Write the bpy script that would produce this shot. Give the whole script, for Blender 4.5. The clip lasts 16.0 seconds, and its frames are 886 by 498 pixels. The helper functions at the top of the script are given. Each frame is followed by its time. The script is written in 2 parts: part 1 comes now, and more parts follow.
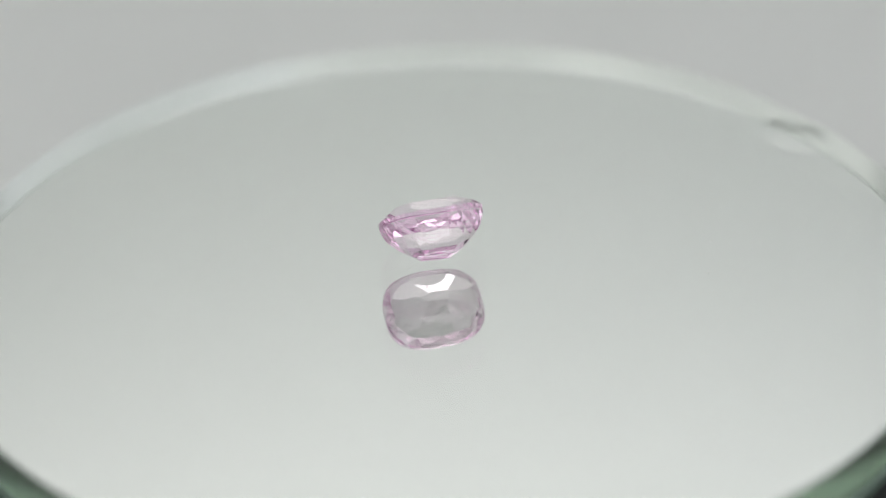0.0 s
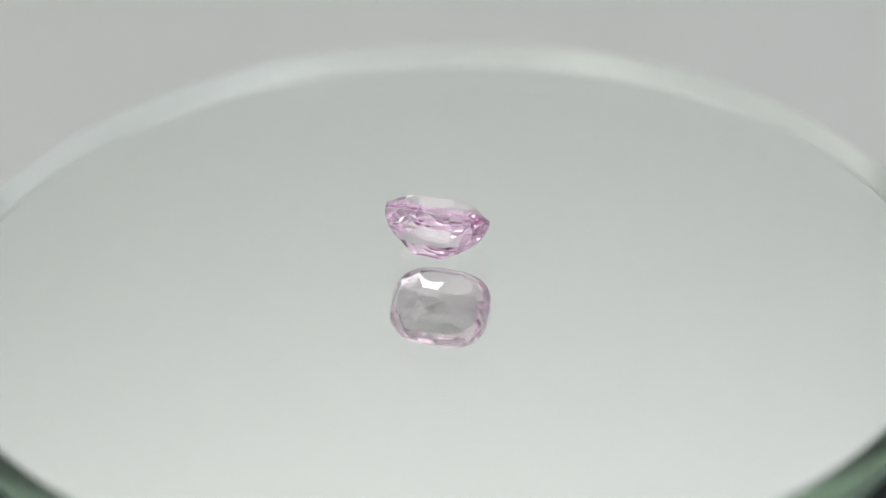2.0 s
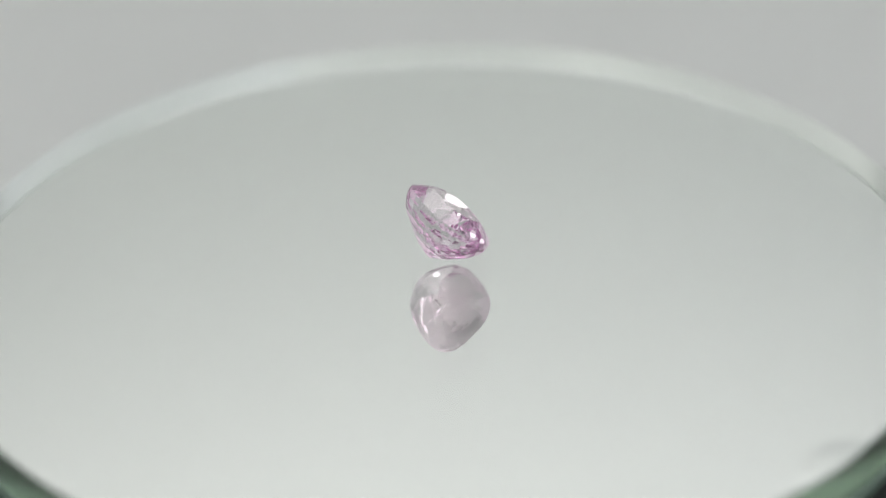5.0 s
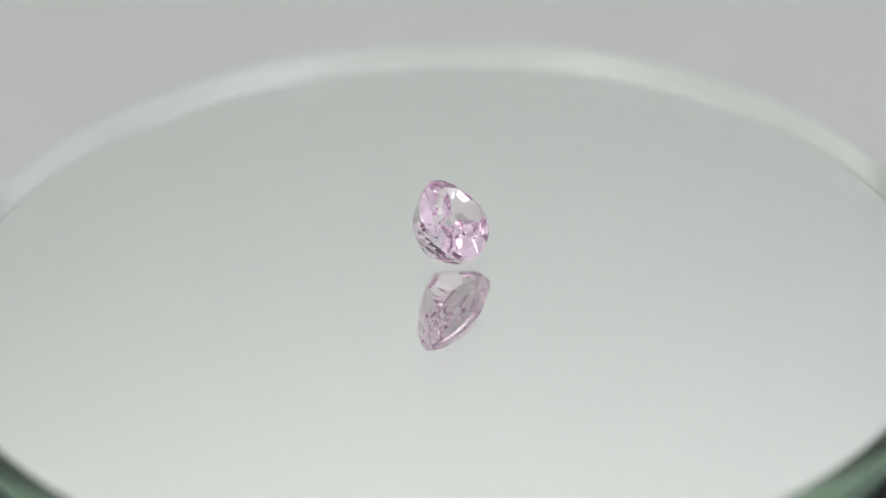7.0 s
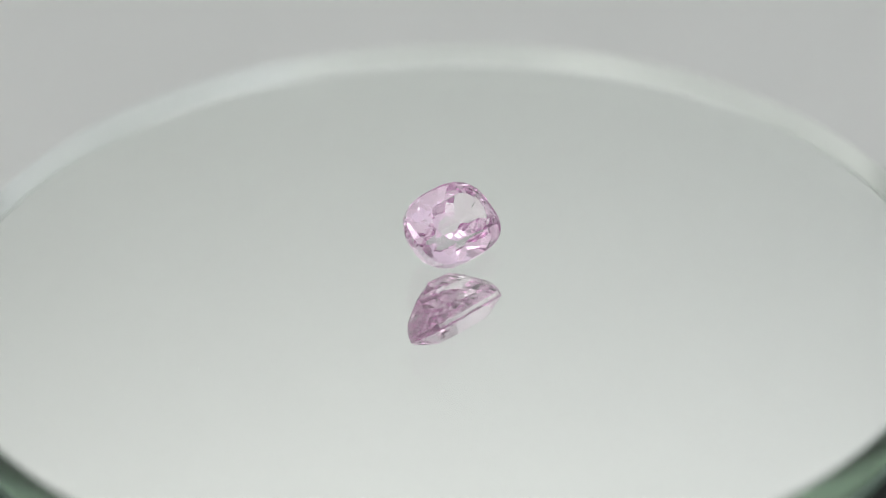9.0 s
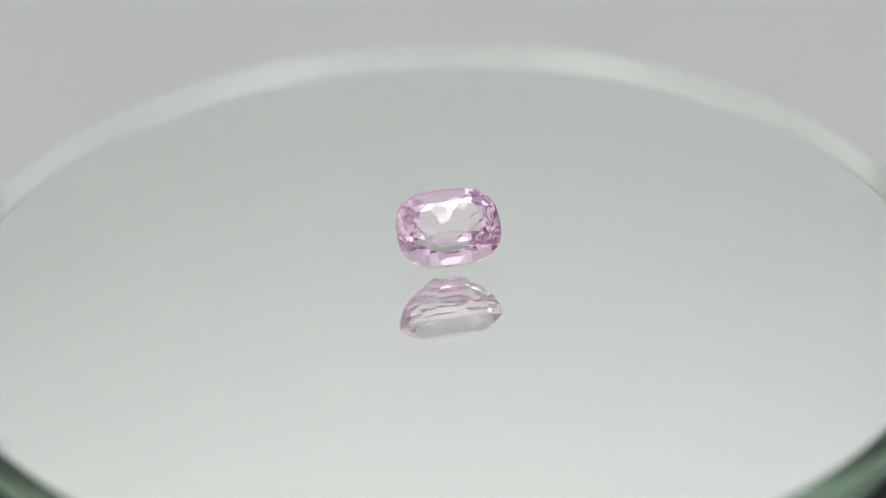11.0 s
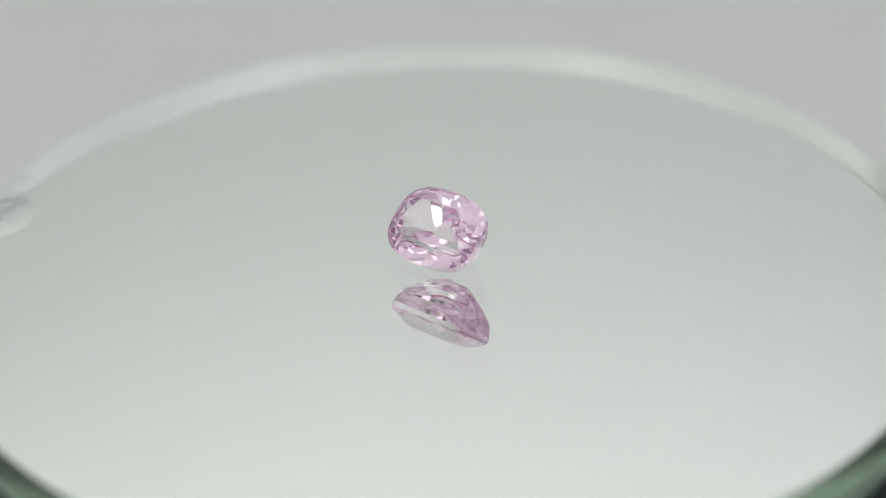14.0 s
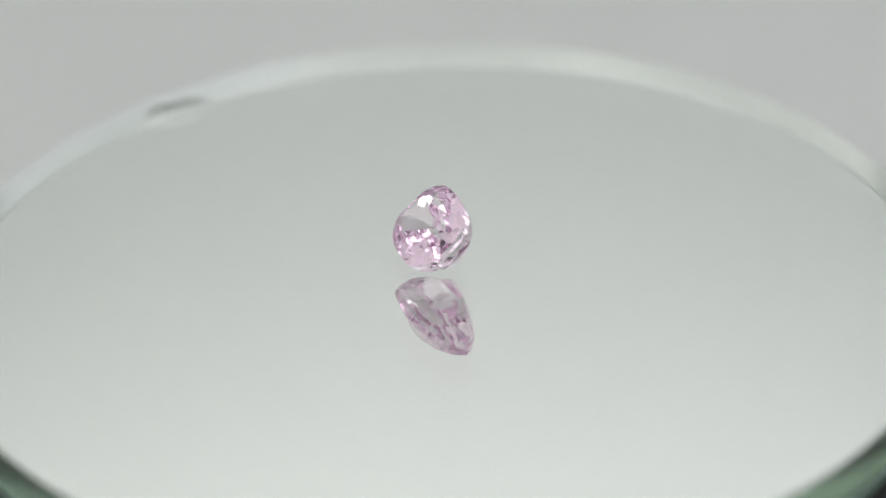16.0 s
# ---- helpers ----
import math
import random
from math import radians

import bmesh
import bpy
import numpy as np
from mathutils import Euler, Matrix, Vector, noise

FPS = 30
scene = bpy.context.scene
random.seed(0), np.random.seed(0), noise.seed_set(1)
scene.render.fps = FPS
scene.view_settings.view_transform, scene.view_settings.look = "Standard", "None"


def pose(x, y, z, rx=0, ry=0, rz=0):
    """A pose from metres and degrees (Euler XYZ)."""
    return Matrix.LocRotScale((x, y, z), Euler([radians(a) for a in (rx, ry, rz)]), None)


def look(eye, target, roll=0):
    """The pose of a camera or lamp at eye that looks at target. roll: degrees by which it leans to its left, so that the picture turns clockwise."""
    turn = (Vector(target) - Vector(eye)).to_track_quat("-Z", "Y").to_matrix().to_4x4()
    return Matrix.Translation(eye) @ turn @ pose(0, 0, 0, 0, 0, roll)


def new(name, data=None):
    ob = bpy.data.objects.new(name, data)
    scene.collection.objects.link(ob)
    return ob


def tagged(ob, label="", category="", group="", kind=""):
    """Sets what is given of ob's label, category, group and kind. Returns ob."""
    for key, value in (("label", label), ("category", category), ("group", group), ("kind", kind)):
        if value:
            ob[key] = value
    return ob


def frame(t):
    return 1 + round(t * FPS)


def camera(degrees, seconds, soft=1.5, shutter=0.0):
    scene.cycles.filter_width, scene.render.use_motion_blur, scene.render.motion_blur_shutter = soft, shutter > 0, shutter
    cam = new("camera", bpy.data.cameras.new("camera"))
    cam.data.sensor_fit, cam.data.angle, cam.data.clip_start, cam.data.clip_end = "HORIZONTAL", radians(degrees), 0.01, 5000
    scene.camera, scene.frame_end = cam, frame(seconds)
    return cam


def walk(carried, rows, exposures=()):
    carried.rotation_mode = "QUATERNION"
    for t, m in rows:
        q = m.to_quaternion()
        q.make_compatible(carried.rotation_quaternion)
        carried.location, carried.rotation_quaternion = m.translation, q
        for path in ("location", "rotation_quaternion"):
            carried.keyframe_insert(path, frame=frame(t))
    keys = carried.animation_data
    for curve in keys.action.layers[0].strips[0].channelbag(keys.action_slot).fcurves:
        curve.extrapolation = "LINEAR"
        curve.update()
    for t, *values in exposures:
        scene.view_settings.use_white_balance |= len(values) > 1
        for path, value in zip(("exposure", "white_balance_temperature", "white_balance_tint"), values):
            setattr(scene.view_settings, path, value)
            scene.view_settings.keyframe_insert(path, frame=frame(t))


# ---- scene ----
# A cut gemstone turns on a round glass mirror inside a white light box.
R = 0.035            # radius of the mirror
THICK = 0.0859 * R   # thickness of its glass
TURN = 16.72         # degrees a second, clockwise from above

cam = camera(25.06, 16.0, soft=1.0)
EYE = Vector((0.0049 * R, -3.4518 * R, 2.0727 * R))
AIM = EYE + Vector((0.0, math.cos(0.5385), -math.sin(0.5385)))
VIEW = look(EYE, AIM, -1.765)
walk(cam, [(0.0, VIEW), (16.0, VIEW)])
cam.data.dof.use_dof = True
cam.data.dof.focus_distance = 0.140
cam.data.dof.aperture_fstop = 13.5

# ---- light ----
world = bpy.data.worlds.new("world")
scene.world = world
world.use_nodes = True
world.node_tree.nodes["Background"].inputs["Color"].default_value = (0.9, 0.95, 1.0, 1)
world.node_tree.nodes["Background"].inputs["Strength"].default_value = 0.15
scene.view_settings.exposure = -0.37
# light crosses many facets inside the stone
scene.cycles.max_bounces, scene.cycles.glossy_bounces, scene.cycles.transmission_bounces = 32, 24, 32


# ---- materials ----
def material(name):
    m = bpy.data.materials.new(name)
    m.use_nodes = True
    return m, m.node_tree.nodes, m.node_tree.links, m.node_tree.nodes["Principled BSDF"]


def painted(name, colour, rough, scale, spread=0.06, bump=0.0, metal=0.0):
    """A plain surface with two scales of variation in tone and a fine relief."""
    m, nodes, links, base = material(name)
    space = nodes.new("ShaderNodeTexCoord")
    big, fine = nodes.new("ShaderNodeTexNoise"), nodes.new("ShaderNodeTexNoise")
    big.inputs["Scale"].default_value, fine.inputs["Scale"].default_value = scale, scale * 14
    big.inputs["Detail"].default_value = 4
    both = nodes.new("ShaderNodeMix")
    both.inputs["Factor"].default_value = 0.4
    links.new(space.outputs["Object"], big.inputs["Vector"])
    links.new(space.outputs["Object"], fine.inputs["Vector"])
    links.new(big.outputs["Fac"], both.inputs["A"])
    links.new(fine.outputs["Fac"], both.inputs["B"])
    ramp = nodes.new("ShaderNodeValToRGB")
    ramp.color_ramp.elements[0].position, ramp.color_ramp.elements[1].position = 0.3, 0.7
    ramp.color_ramp.elements[0].color = (*[c * (1 - spread) for c in colour], 1)
    ramp.color_ramp.elements[1].color = (*[min(1, c * (1 + spread)) for c in colour], 1)
    links.new(both.outputs["Result"], ramp.inputs["Fac"])
    links.new(ramp.outputs["Color"], base.inputs["Base Color"])
    base.inputs["Roughness"].default_value = rough
    base.inputs["Metallic"].default_value = metal
    if bump:
        relief = nodes.new("ShaderNodeBump")
        relief.inputs["Strength"].default_value, relief.inputs["Distance"].default_value = bump, 0.0002
        links.new(fine.outputs["Fac"], relief.inputs["Height"])
        links.new(relief.outputs["Normal"], base.inputs["Normal"])
    return m


def clear(name, through_colour, inside_colour, ior, rough=0.0, ground=0.0):
    """A clear body: what passes its surface is hardly tinted, what is thrown back inside it takes the body's colour."""
    m, nodes, links, base = material(name)
    nodes.remove(base)
    passes, gloss, edge = nodes.new("ShaderNodeBsdfRefraction"), nodes.new("ShaderNodeBsdfGlossy"), nodes.new("ShaderNodeFresnel")
    passes.inputs["Color"].default_value, gloss.inputs["Color"].default_value = (*through_colour, 1), (*inside_colour, 1)
    passes.inputs["Roughness"].default_value = gloss.inputs["Roughness"].default_value = rough
    passes.inputs["IOR"].default_value = edge.inputs["IOR"].default_value = ior
    mixed = nodes.new("ShaderNodeMixShader")
    links.new(edge.outputs[0], mixed.inputs[0])
    links.new(passes.outputs[0], mixed.inputs[1])
    links.new(gloss.outputs[0], mixed.inputs[2])
    links.new(mixed.outputs[0], nodes["Material Output"].inputs["Surface"])
    if ground:
        # a ground skin that scatters, with a fine grain
        skin, both, grain, relief = (nodes.new("ShaderNode" + k) for k in ("BsdfDiffuse", "MixShader", "TexNoise", "Bump"))
        space = nodes.new("ShaderNodeTexCoord")
        skin.inputs["Color"].default_value = (0.93, 0.95, 0.93, 1)
        grain.inputs["Scale"].default_value = 1500
        relief.inputs["Strength"].default_value, relief.inputs["Distance"].default_value = 0.3, 0.00005
        both.inputs[0].default_value = ground
        links.new(space.outputs["Object"], grain.inputs["Vector"])
        links.new(grain.outputs["Fac"], relief.inputs["Height"])
        links.new(relief.outputs["Normal"], skin.inputs["Normal"])
        links.new(mixed.outputs[0], both.inputs[1])
        links.new(skin.outputs[0], both.inputs[2])
        links.new(both.outputs[0], nodes["Material Output"].inputs["Surface"])
    return m


SAPPHIRE = clear("pink_sapphire", (0.980, 0.945, 0.968), (0.938, 0.858, 0.922), 1.766)
GLASS = clear("mirror_glass", (0.985, 0.985, 0.985), (0.85, 0.91, 0.865), 1.52)
EDGE_GLASS = clear("satin_glass_edge", (0.962, 0.972, 0.967), (0.975, 0.982, 0.977), 1.52, 0.15, 0.06)
SILVER, _, _, silver = material("silvering")
silver.inputs["Base Color"].default_value = (0.915, 0.93, 0.906, 1)
silver.inputs["Metallic"].default_value, silver.inputs["Roughness"].default_value = 1.0, 0.0


PAD = painted("grey_green_pad", (0.24, 0.33, 0.27), 0.7, 200, 0.12, 0.4)
GREY_MAT = painted("light_grey_mat", (0.695, 0.705, 0.688), 0.75, 10, 0.03, 0.2)
BLACK = painted("black_plastic", (0.012, 0.014, 0.013), 0.45, 120, 0.2, 0.2)
WHITE_CLOTH = painted("white_light_box_lining", (0.80, 0.81, 0.80), 0.85, 6, 0.02, 0.15)
DARK_FRONT = painted("added_dark_front", (0.10, 0.10, 0.10), 0.8, 6, 0.1, 0.2)
DUST_PALE = painted("pale_dust", (0.95, 0.95, 0.94), 0.9, 900)
DUST_DARK = painted("dark_dust", (0.10, 0.09, 0.09), 0.9, 900)


def glow_fabric(name, low, high, bow=0.0, tint=(1.0, 1.0, 0.995)):
    """Thin white tent fabric with an emission of its own added, more towards the top."""
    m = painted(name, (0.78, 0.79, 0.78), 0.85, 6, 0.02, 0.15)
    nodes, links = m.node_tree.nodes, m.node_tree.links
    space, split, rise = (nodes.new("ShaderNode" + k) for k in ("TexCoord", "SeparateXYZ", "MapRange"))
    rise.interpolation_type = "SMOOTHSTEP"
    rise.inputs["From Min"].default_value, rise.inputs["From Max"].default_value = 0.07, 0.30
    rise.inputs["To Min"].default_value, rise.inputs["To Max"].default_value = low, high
    # the added glow falls off away from the middle of the sheet
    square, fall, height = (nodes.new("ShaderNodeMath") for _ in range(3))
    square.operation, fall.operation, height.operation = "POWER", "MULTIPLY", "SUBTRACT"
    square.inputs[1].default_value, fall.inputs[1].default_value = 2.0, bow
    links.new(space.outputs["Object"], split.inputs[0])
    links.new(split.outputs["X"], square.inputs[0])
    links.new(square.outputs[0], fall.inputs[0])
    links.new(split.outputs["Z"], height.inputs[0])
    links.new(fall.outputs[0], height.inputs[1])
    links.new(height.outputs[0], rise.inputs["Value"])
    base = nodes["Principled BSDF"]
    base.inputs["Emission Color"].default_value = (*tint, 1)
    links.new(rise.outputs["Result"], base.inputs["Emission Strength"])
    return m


# glow added to the fabric, to give the mirror its bright gradient
TENT = glow_fabric("glow_tent_fabric", 0.0, 0.57, 2.0)
TENT_FRONT = glow_fabric("glow_tent_front_fabric", 0.06, 0.52)
TENT_TOP = glow_fabric("glow_tent_top_fabric", 0.0, 0.38)
# the added side glow is tinted: warmer west, cooler east
TENT_WEST = glow_fabric("glow_tent_side_fabric", 0.13, 0.55, 0.0, (1.0, 1.0, 0.97))
TENT_EAST = glow_fabric("glow_cool_side_fabric", 0.13, 0.55, 0.0, (0.94, 0.97, 1.06))
LED, _, _, led = material("led_diffuser")
led.inputs["Base Color"].default_value = (0.25, 0.25, 0.25, 1)
led.inputs["Emission Color"].default_value = (0.99, 0.985, 1.0, 1)
led.inputs["Emission Strength"].default_value = 2.8


# ---- building helpers ----
def mesh_of(name, bm, mat, smooth=False):
    data = bpy.data.meshes.new(name)
    bm.normal_update()
    bm.to_mesh(data)
    bm.free()
    data.materials.append(mat)
    for f in data.polygons:
        f.use_smooth = smooth
    return data


def part(name, bm, mat, parent=None, label="", smooth=False):
    ob = new(name, mesh_of(name, bm, mat, smooth))
    ob.parent = parent
    return tagged(ob, label)


def box(lo, hi, bevel=0.0):
    bm = bmesh.new()
    bmesh.ops.create_cube(bm, size=1)
    for v in bm.verts:
        v.co = Vector([l + (h - l) * (c + 0.5) for l, h, c in zip(lo, hi, v.co)])
    if bevel:
        bmesh.ops.bevel(bm, geom=bm.edges[:], offset=bevel, segments=2, affect="EDGES")
    return bm


def lathe(profile, steps=128, closed=False):
    """Turns (radius, z) pairs round the upright axis."""
    bm = bmesh.new()
    rings = []
    for r, z in profile:
        if r < 1e-9:
            rings.append([bm.verts.new((0, 0, z))])
        else:
            rings.append([bm.verts.new((r * math.cos(2 * math.pi * i / steps), r * math.sin(2 * math.pi * i / steps), z)) for i in range(steps)])
    pairs = list(zip(rings, rings[1:])) + ([(rings[-1], rings[0])] if closed else [])
    for a, b in pairs:
        for i in range(steps):
            j = (i + 1) % steps
            if len(a) == 1:
                bm.faces.new((a[0], b[j], b[i]))
            elif len(b) == 1:
                bm.faces.new((a[i], a[j], b[0]))
            else:
                bm.faces.new((a[i], a[j], b[j], b[i]))
    bmesh.ops.recalc_face_normals(bm, faces=bm.faces[:])
    return bm


# ---- light box ----
FLOOR_Z = -0.036
BACK, FRONT, SIDE, TOP = 0.24, -0.34, 0.26, 0.28


def light_box():
    # floor and back are one sheet that curves up
    bm = bmesh.new()
    bend = 0.05
    line = [(FRONT, FLOOR_Z - 0.002), (BACK - bend, FLOOR_Z - 0.002)]
    line += [(BACK - bend + bend * math.sin(a), FLOOR_Z - 0.002 + bend - bend * math.cos(a)) for a in [math.pi / 2 * i / 24 for i in range(1, 25)]]
    line += [(BACK, TOP)]
    rows = [[bm.verts.new((x, y, z)) for x in (-SIDE, SIDE)] for y, z in line]
    for a, b in zip(rows, rows[1:]):
        bm.faces.new((a[0], a[1], b[1], b[0]))
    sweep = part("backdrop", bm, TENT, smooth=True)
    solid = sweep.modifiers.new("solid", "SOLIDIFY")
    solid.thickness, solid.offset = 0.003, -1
    tagged(sweep, "white fabric floor and back of a light tent, with added glow", "backdrop", kind="structure")
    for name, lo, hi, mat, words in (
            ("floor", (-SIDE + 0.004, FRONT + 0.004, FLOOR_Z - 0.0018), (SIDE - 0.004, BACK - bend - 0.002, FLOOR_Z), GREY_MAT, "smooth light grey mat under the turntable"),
            ("wall_west", (-SIDE - 0.006, FRONT, FLOOR_Z - 0.004), (-SIDE - 0.001, BACK, TOP), TENT_WEST, "white fabric side of a light tent, with added glow"),
            ("wall_east", (SIDE + 0.001, FRONT, FLOOR_Z - 0.004), (SIDE + 0.006, BACK, TOP), TENT_EAST, "white fabric side of a light tent, with added glow"),
            ("wall_south", (-SIDE, FRONT - 0.006, 0.08), (SIDE, FRONT - 0.001, TOP), TENT_FRONT, "white fabric front of a light tent, with added glow"),
            # unseen dark sheet, added to put dark reflections into the stone's facets
            ("wall_south_curtain", (-SIDE, FRONT - 0.006, FLOOR_Z - 0.004), (SIDE, FRONT - 0.001, 0.0799), DARK_FRONT, "dark grey sheet added low at the front, out of view"),
            ("ceiling", (-SIDE, FRONT, TOP + 0.001), (SIDE, BACK, TOP + 0.006), TENT_TOP, "white fabric top of a light tent, with added glow")):
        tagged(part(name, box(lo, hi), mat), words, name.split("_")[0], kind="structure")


def unseen_led_bar(y, wide):
    thing = tagged(new("unseen_led_bar"), "long white glowing lamp bar, unseen, added under the light box top", "lamp", "lamp bars of the light box")
    thing.location = (0, y, TOP - 0.012)
    part("housing", box((-0.232, -wide / 2 - 0.004, 0), (0.232, wide / 2 + 0.004, 0.0115), 0.002), WHITE_CLOTH, thing)
    part("diffuser", box((-0.228, -wide / 2, -0.003), (0.228, wide / 2, -0.0002), 0.001), LED, thing, "glowing white diffuser of an added lamp bar")
    return thing


light_box()
# unseen bars, added and placed for white sparkle in the stone
unseen_led_bar(-0.19, 0.036)
unseen_led_bar(-0.04, 0.018)
unseen_led_bar(0.10, 0.024)


# ---- turntable ----
def turntable():
    thing = tagged(new("turntable"), "round black plastic motor turntable under the glass mirror", "turntable")
    pad = -THICK - 0.0001
    top = pad - 0.040 * R
    part("pad", lathe([(0, pad), (0.992 * R, pad), (R, pad - 0.0002), (R, top + 0.0002), (0.995 * R, top), (0, top)], 192), PAD, thing, "dull grey-green pad")
    part("platter", lathe([(0, top), (1.139 * R, top), (1.146 * R, top - 0.0004), (1.146 * R, top - 0.007), (1.139 * R, top - 0.0074), (0, top - 0.0074)]), BLACK, thing, smooth=False)
    part("base", lathe([(0, top - 0.009), (0.92 * R, top - 0.009), (0.95 * R, top - 0.010), (1.0 * R, FLOOR_Z + 0.002), (1.0 * R, FLOOR_Z), (0, FLOOR_Z)]), BLACK, thing)
    part("spindle", lathe([(0, top - 0.0074), (0.004, top - 0.0074), (0.004, top - 0.009), (0, top - 0.009)], 32), BLACK, thing)
    return thing


TURNTABLE = turntable()

# ---- mirror ----
ARRIS = 0.00012      # width of the softened rim
CHIP_AT, CHIP_WIDE, CHIP_DEEP, CHIP_DOWN = 0.621, 0.088, 0.062, 0.055


def chip(r, a):
    """How far the shell-shaped chip in the rim lies below the top face."""
    d = (a - CHIP_AT + math.pi) % (2 * math.pi) - math.pi
    u = (d / CHIP_WIDE) ** 2 + ((r - R) / (CHIP_DEEP * R)) ** 2
    return 0.0 if u >= 1 else CHIP_DOWN * THICK * (1 - u) ** 0.85 * (1 + 0.06 * math.sin(16 * u) + 0.05 * math.sin(70 * d))


def mirror():
    thing = tagged(new("round_mirror"), "round thick glass mirror with a ground edge and one chip", "mirror")
    angles = [CHIP_AT + CHIP_WIDE * 1.15 * (i / 40 - 1) for i in range(81)]
    rest = 2 * math.pi - 2 * CHIP_WIDE * 1.15
    angles += [CHIP_AT + CHIP_WIDE * 1.15 + rest * i / 720 for i in range(1, 720)]
    edge = R - ARRIS
    radii = [edge * (1 - CHIP_DEEP * 1.1 * (1 - i / 24)) for i in range(25)]
    bm = bmesh.new()
    centre = bm.verts.new((0, 0, 0))
    rings = [[bm.verts.new((r * math.cos(a), r * math.sin(a), -chip(r, a))) for a in angles] for r in radii]
    n = len(angles)
    for i in range(n):
        bm.faces.new((centre, rings[0][i], rings[0][(i + 1) % n]))
    for p, q in zip(rings, rings[1:]):
        for i in range(n):
            j = (i + 1) % n
            bm.faces.new((p[i], q[i], q[j], p[j]))
    glass = part("glass", bm, GLASS, thing, "clear greenish glass with a chipped rim")
    for f in glass.data.polygons:
        f.use_smooth = any(glass.data.vertices[v].co.z < -1e-6 for v in f.vertices)
    glass.visible_shadow = False
    bm = bmesh.new()
    hoop = [[bm.verts.new((r * math.cos(a), r * math.sin(a), z)) for r, z in ((edge, -chip(edge, a)), (R - 0.3 * ARRIS, -chip(edge, a) - 0.3 * ARRIS), (R, -chip(edge, a) - ARRIS), (R, -THICK))] for a in angles]
    for i in range(n):
        p, q = hoop[i], hoop[(i + 1) % n]
        for k in range(3):
            bm.faces.new((p[k], p[k + 1], q[k + 1], q[k]))
    bm.normal_update()
    if sum(f.normal.x * f.calc_center_median().x + f.normal.y * f.calc_center_median().y for f in bm.faces) < 0:
        bmesh.ops.reverse_faces(bm, faces=bm.faces[:])
    wall = part("edge", bm, EDGE_GLASS, thing, "satin green glass edge")
    wall.visible_shadow = False
    part("silvering", lathe([(0, -THICK), (R, -THICK), (R, -THICK - 0.00006), (0, -THICK - 0.00006)], 256), SILVER, thing, "bright silver backing")
    return thing


MIRROR = mirror()

# ---- gemstone ----
A, B, POWER = 0.1045 * R, 0.0815 * R, 2.754
GIRDLE, CROWN, PAVILION = 0.0120 * R, 0.0238 * R, 0.0813 * R
KEEL, CULET = 0.020 * R, Vector((0.004 * R, -0.0055 * R))


def outline(n):
    pts = []
    for i in range(n):
        c, s = math.cos(2 * math.pi * i / n), math.sin(2 * math.pi * i / n)
        pts.append((A * math.copysign(abs(c) ** (2 / POWER), c), B * math.copysign(abs(s) ** (2 / POWER), s)))
    return pts


def support(d):
    k = POWER / (POWER - 1)
    return ((A * abs(math.cos(d))) ** k + (B * abs(math.sin(d))) ** k) ** (1 / k)


def rounds(n, shift):
    """Directions, in degrees, square to the outline at n places evenly spaced along it."""
    pts = [Vector(p) for p in outline(720)]
    steps = [(pts[(i + 1) % 720] - p).length for i, p in enumerate(pts)]
    gap = sum(steps) / n
    want, gone, ways = gap * shift, 0.0, []
    for i, step in enumerate(steps):
        if gone + step > want and len(ways) < n:
            way = pts[(i + 1) % 720] - pts[i]
            ways.append(math.degrees(math.atan2(-way.x, way.y)))
            want += gap
        gone += step
    return ways


def cut(bm, point, normal):
    """Grinds one flat facet: removes all that lies beyond the plane."""
    r = bmesh.ops.bisect_plane(bm, geom=bm.verts[:] + bm.edges[:] + bm.faces[:], dist=1e-9, plane_co=point, plane_no=normal, clear_outer=True)
    edges = [e for e in r["geom_cut"] if isinstance(e, bmesh.types.BMEdge) and len(e.link_faces) == 1]
    if len(edges) > 2:
        bmesh.ops.contextual_create(bm, geom=edges)


def facet(bm, deg, near, far, down=False):
    """A facet whose plane holds the lines (share of the outline or distance, height) near and far, square to the direction deg."""
    d = radians(deg)
    way = Vector((math.cos(d), math.sin(d), 0))
    (r1, z1), (r2, z2) = near, far
    slope = Vector((way.x * (r2 - r1), way.y * (r2 - r1), z2 - z1))
    side = Vector((-way.y, way.x, 0))
    normal = slope.cross(side).normalized()
    if normal.dot(way) < 0:
        normal = -normal
    cut(bm, way * r1 + Vector((0, 0, z1)), normal)


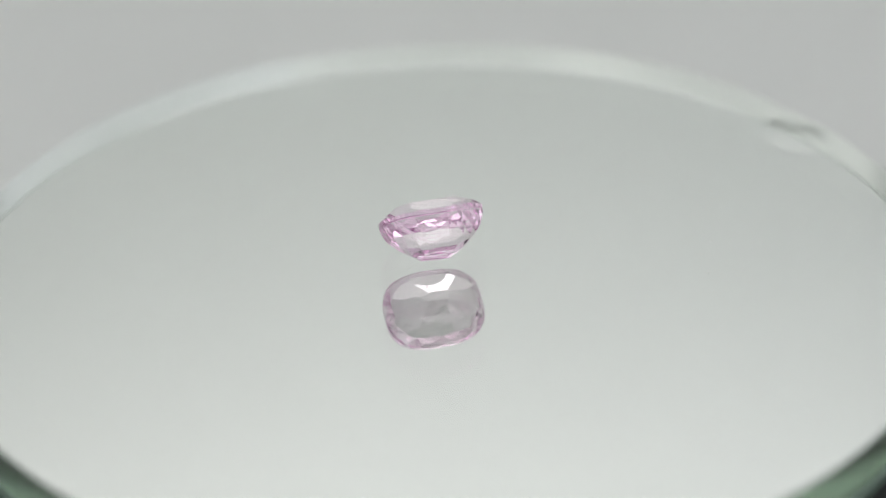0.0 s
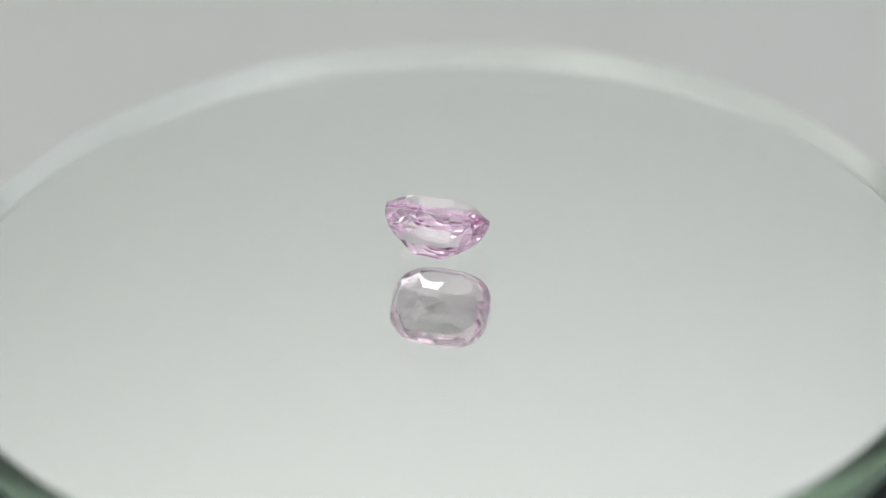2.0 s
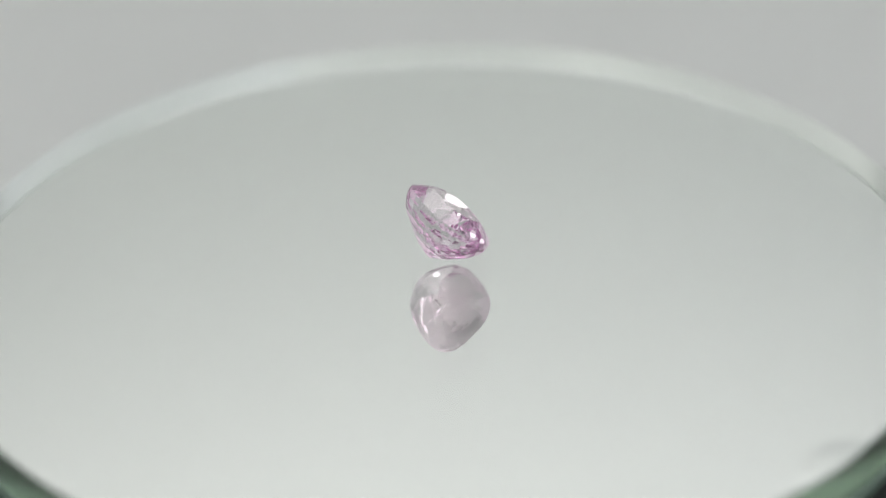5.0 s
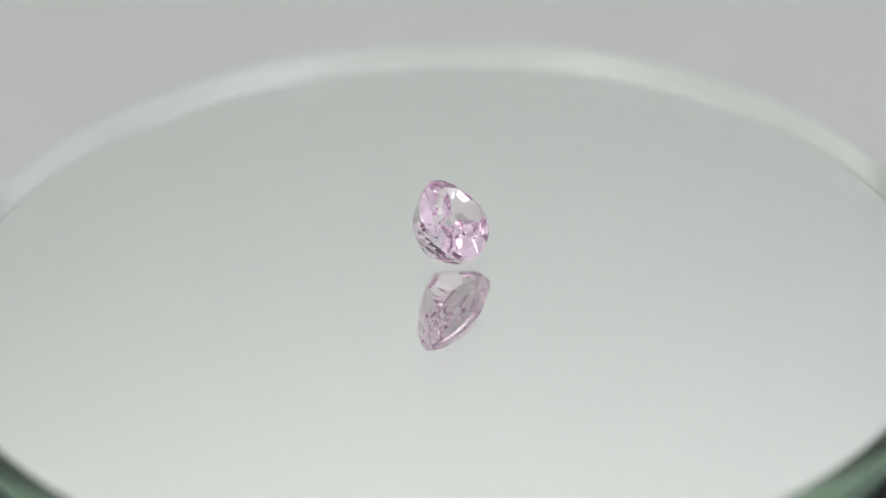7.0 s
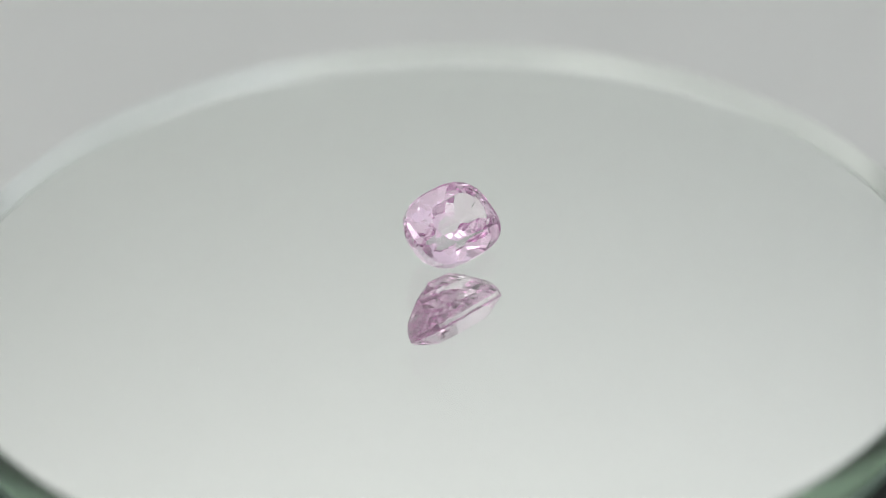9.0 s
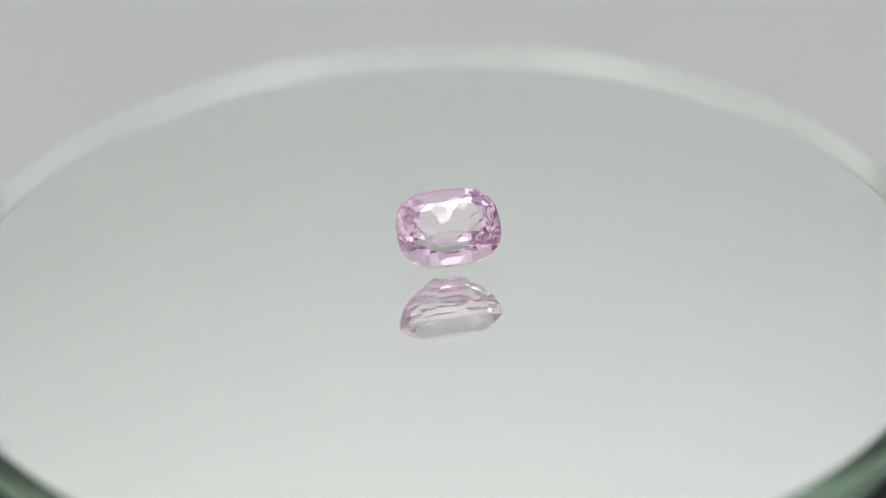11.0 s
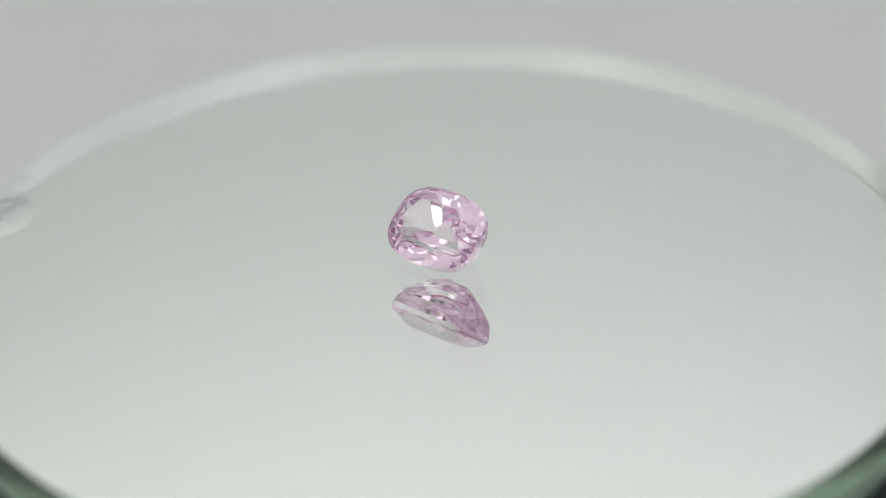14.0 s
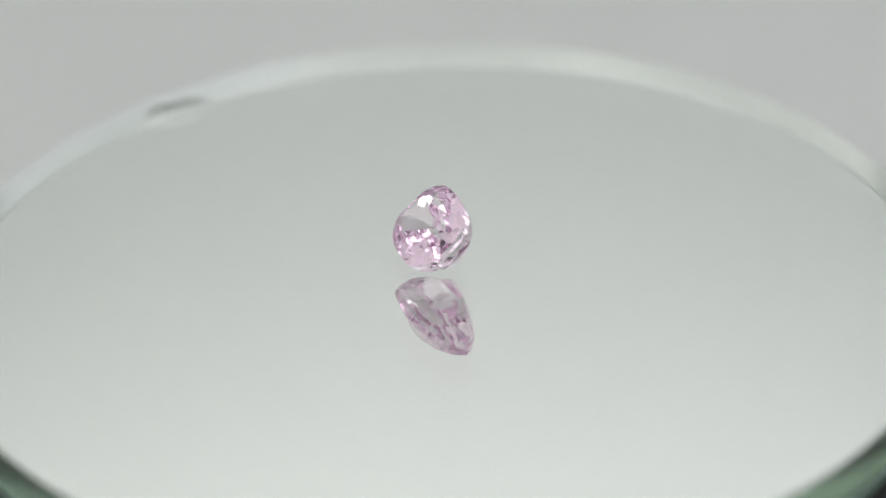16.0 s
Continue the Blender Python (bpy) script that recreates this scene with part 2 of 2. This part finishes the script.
def gemstone():
    rng = random.Random(7)
    bm = bmesh.new()
    pts = outline(56)
    lo = [bm.verts.new((x, y, -0.2 * R)) for x, y in pts]
    hi = [bm.verts.new((x, y, 0.1 * R)) for x, y in pts]
    bm.faces.new(lo[::-1])
    bm.faces.new(hi)
    for i in range(56):
        j = (i + 1) % 56
        bm.faces.new((lo[i], lo[j], hi[j], hi[i]))
    g = GIRDLE / 2
    cut(bm, Vector((0, 0, g + CROWN)), Vector((0.004, 0.006, 1)).normalized())
    s = lambda d: support(radians(d))
    # crown: mains, upper girdle facets, star facets
    for d in (0, 48, 90, 132, 180, 228, 270, 312):
        e = d + rng.uniform(-3, 3)
        facet(bm, e, (s(e) * 0.985, g), (s(e) * (0.53 + 0.11 * math.cos(radians(e)) ** 2), g + CROWN))
    for d in (14, 33, 60, 78, 102, 120, 147, 166, 194, 213, 240, 258, 282, 300, 327, 346):
        e = d + rng.uniform(-3, 3)
        facet(bm, e, (s(e) * 1.0, g - 0.0006 * R), (s(e) * 0.83, g + CROWN * 0.58))
    for d in (24, 69, 111, 156, 204, 249, 291, 336):
        e = d + rng.uniform(-2, 2)
        facet(bm, e, (s(e) * 0.76, g + CROWN * 0.68), (s(e) * 0.57, g + CROWN * 1.02))
    # pavilion: tiers of steps down to a short keel
    sides, ends = (1.0, 0.93, 0.84, 0.68, 0.49, 0.31), (1.0, 0.95, 0.89, 0.79, 0.65, 0.49)
    depth = (0.0, 0.20, 0.36, 0.51, 0.67, 0.82)

    def share(e, side, end):
        return s(e) * (side + (end - side) * math.cos(radians(e)) ** 2)

    for k, (n, shift) in enumerate(((26, 0.0), (26, 0.5), (22, 0.0), (20, 0.5), (16, 0.0))):
        for d in rounds(n, shift):
            e = d + rng.uniform(-1.2, 1.2)
            off = rng.uniform(0.985, 1.015)
            facet(bm, e, (share(e, sides[k], ends[k]), -g - PAVILION * depth[k]), (share(e, sides[k + 1], ends[k + 1]) * off, -g - PAVILION * depth[k + 1]))
    for d in (4, 48, 87, 133, 178, 227, 272, 312):
        e = radians(d)
        reach = KEEL * abs(math.cos(e)) + CULET.x * math.cos(e) + CULET.y * math.sin(e)
        facet(bm, d, (share(d, 0.325, 0.505), -g - PAVILION * 0.81), (reach, -g - PAVILION * 1.05))
    cut(bm, Vector((0, 0, -g - PAVILION * 0.985)), Vector((0.05, 0.02, -1)).normalized())
    bmesh.ops.remove_doubles(bm, verts=bm.verts[:], dist=2e-7)
    bmesh.ops.dissolve_degenerate(bm, edges=bm.edges[:], dist=2e-7)
    bmesh.ops.recalc_face_normals(bm, faces=bm.faces[:])
    bm.normal_update()
    sets = {"table": [], "crown": [], "girdle": [], "pavilion": []}
    for f in bm.faces:
        z = f.normal.z
        sets["table" if z > 0.99 else "crown" if z > 0.08 else "girdle" if z > -0.08 else "pavilion"].append(([v.co.copy() for v in f.verts], f.normal.copy()))
    lean = (Matrix.Rotation(0.6721, 4, "X") @ Matrix.Rotation(0.0039, 4, "Y"))
    low = min((lean @ v.co).z for v in bm.verts)
    bm.free()
    thing = tagged(new("gemstone"), "pale pink faceted cushion-cut sapphire leaning on its pavilion", "gemstone")
    for name, faces in sets.items():
        piece = bmesh.new()
        seen = {}
        for cos, _ in faces:
            vs = []
            for co in cos:
                key = tuple(round(c * 1e8) for c in co)
                if key not in seen:
                    seen[key] = piece.verts.new(co)
                vs.append(seen[key])
            piece.faces.new(vs)
        part(name, piece, SAPPHIRE, thing)
    needle = bmesh.new()
    bmesh.ops.create_cone(needle, segments=6, radius1=0.0009 * R, radius2=0.0003 * R, depth=0.016 * R, cap_ends=True)
    bmesh.ops.transform(needle, matrix=Matrix.Translation((0.050 * R, 0.010 * R, g + CROWN - 0.004 * R)) @ Matrix.Rotation(radians(25), 4, "Z") @ Matrix.Rotation(radians(84), 4, "Y"), verts=needle.verts[:])
    part("inclusion", needle, DUST_DARK, thing, "thin dark needle inside the stone")
    return thing, Matrix.Translation((0.0127 * R, -0.0244 * R, 0.00001 - low)) @ lean


GEM, GEM_REST = gemstone()


# ---- dust on the mirror ----
def dust(x, y, size, mat, label, seed):
    rng = random.Random(seed)
    bm = bmesh.new()
    bmesh.ops.create_icosphere(bm, subdivisions=1, radius=size)
    for v in bm.verts:
        v.co = Vector((v.co.x * rng.uniform(0.7, 1.5), v.co.y * rng.uniform(0.6, 1.2), v.co.z * rng.uniform(0.4, 0.7)))
    low = min(v.co.z for v in bm.verts)
    for v in bm.verts:
        v.co.z -= low
    thing = tagged(part("dust_speck", bm, mat), label, "dust", "dust specks on the mirror")
    return thing, Matrix.Translation((x * R, y * R, 0.000002))


DUST = [
    dust(0.546, 0.010, 0.00010, DUST_PALE, "tiny pale dust speck on the mirror", 1),
    dust(-0.418, 0.376, 0.00005, DUST_PALE, "tiny pale dust speck on the mirror", 2),
    dust(-0.487, 0.286, 0.00005, DUST_DARK, "tiny dark dust speck on the mirror", 3),
    dust(0.003, 0.099, 0.00006, DUST_DARK, "tiny dark dust speck on the mirror", 4),
    dust(0.011, -0.161, 0.000035, DUST_DARK, "tiny dark dust speck on the mirror", 5),
    dust(-0.059, -0.040, 0.00004, DUST_PALE, "tiny pale dust speck on the mirror", 7),
]


# ---- what turns ----
def motions():
    def spin(thing, start, rest):
        walk(thing, [(t / 2, Matrix.Rotation(radians(start - TURN * t / 2), 4, "Z") @ rest) for t in range(33)])
    spin(MIRROR, 0.0, Matrix.Identity(4))
    spin(GEM, math.degrees(3.3947), GEM_REST)
    for thing, rest in DUST:
        spin(thing, 0.0, rest)


motions()
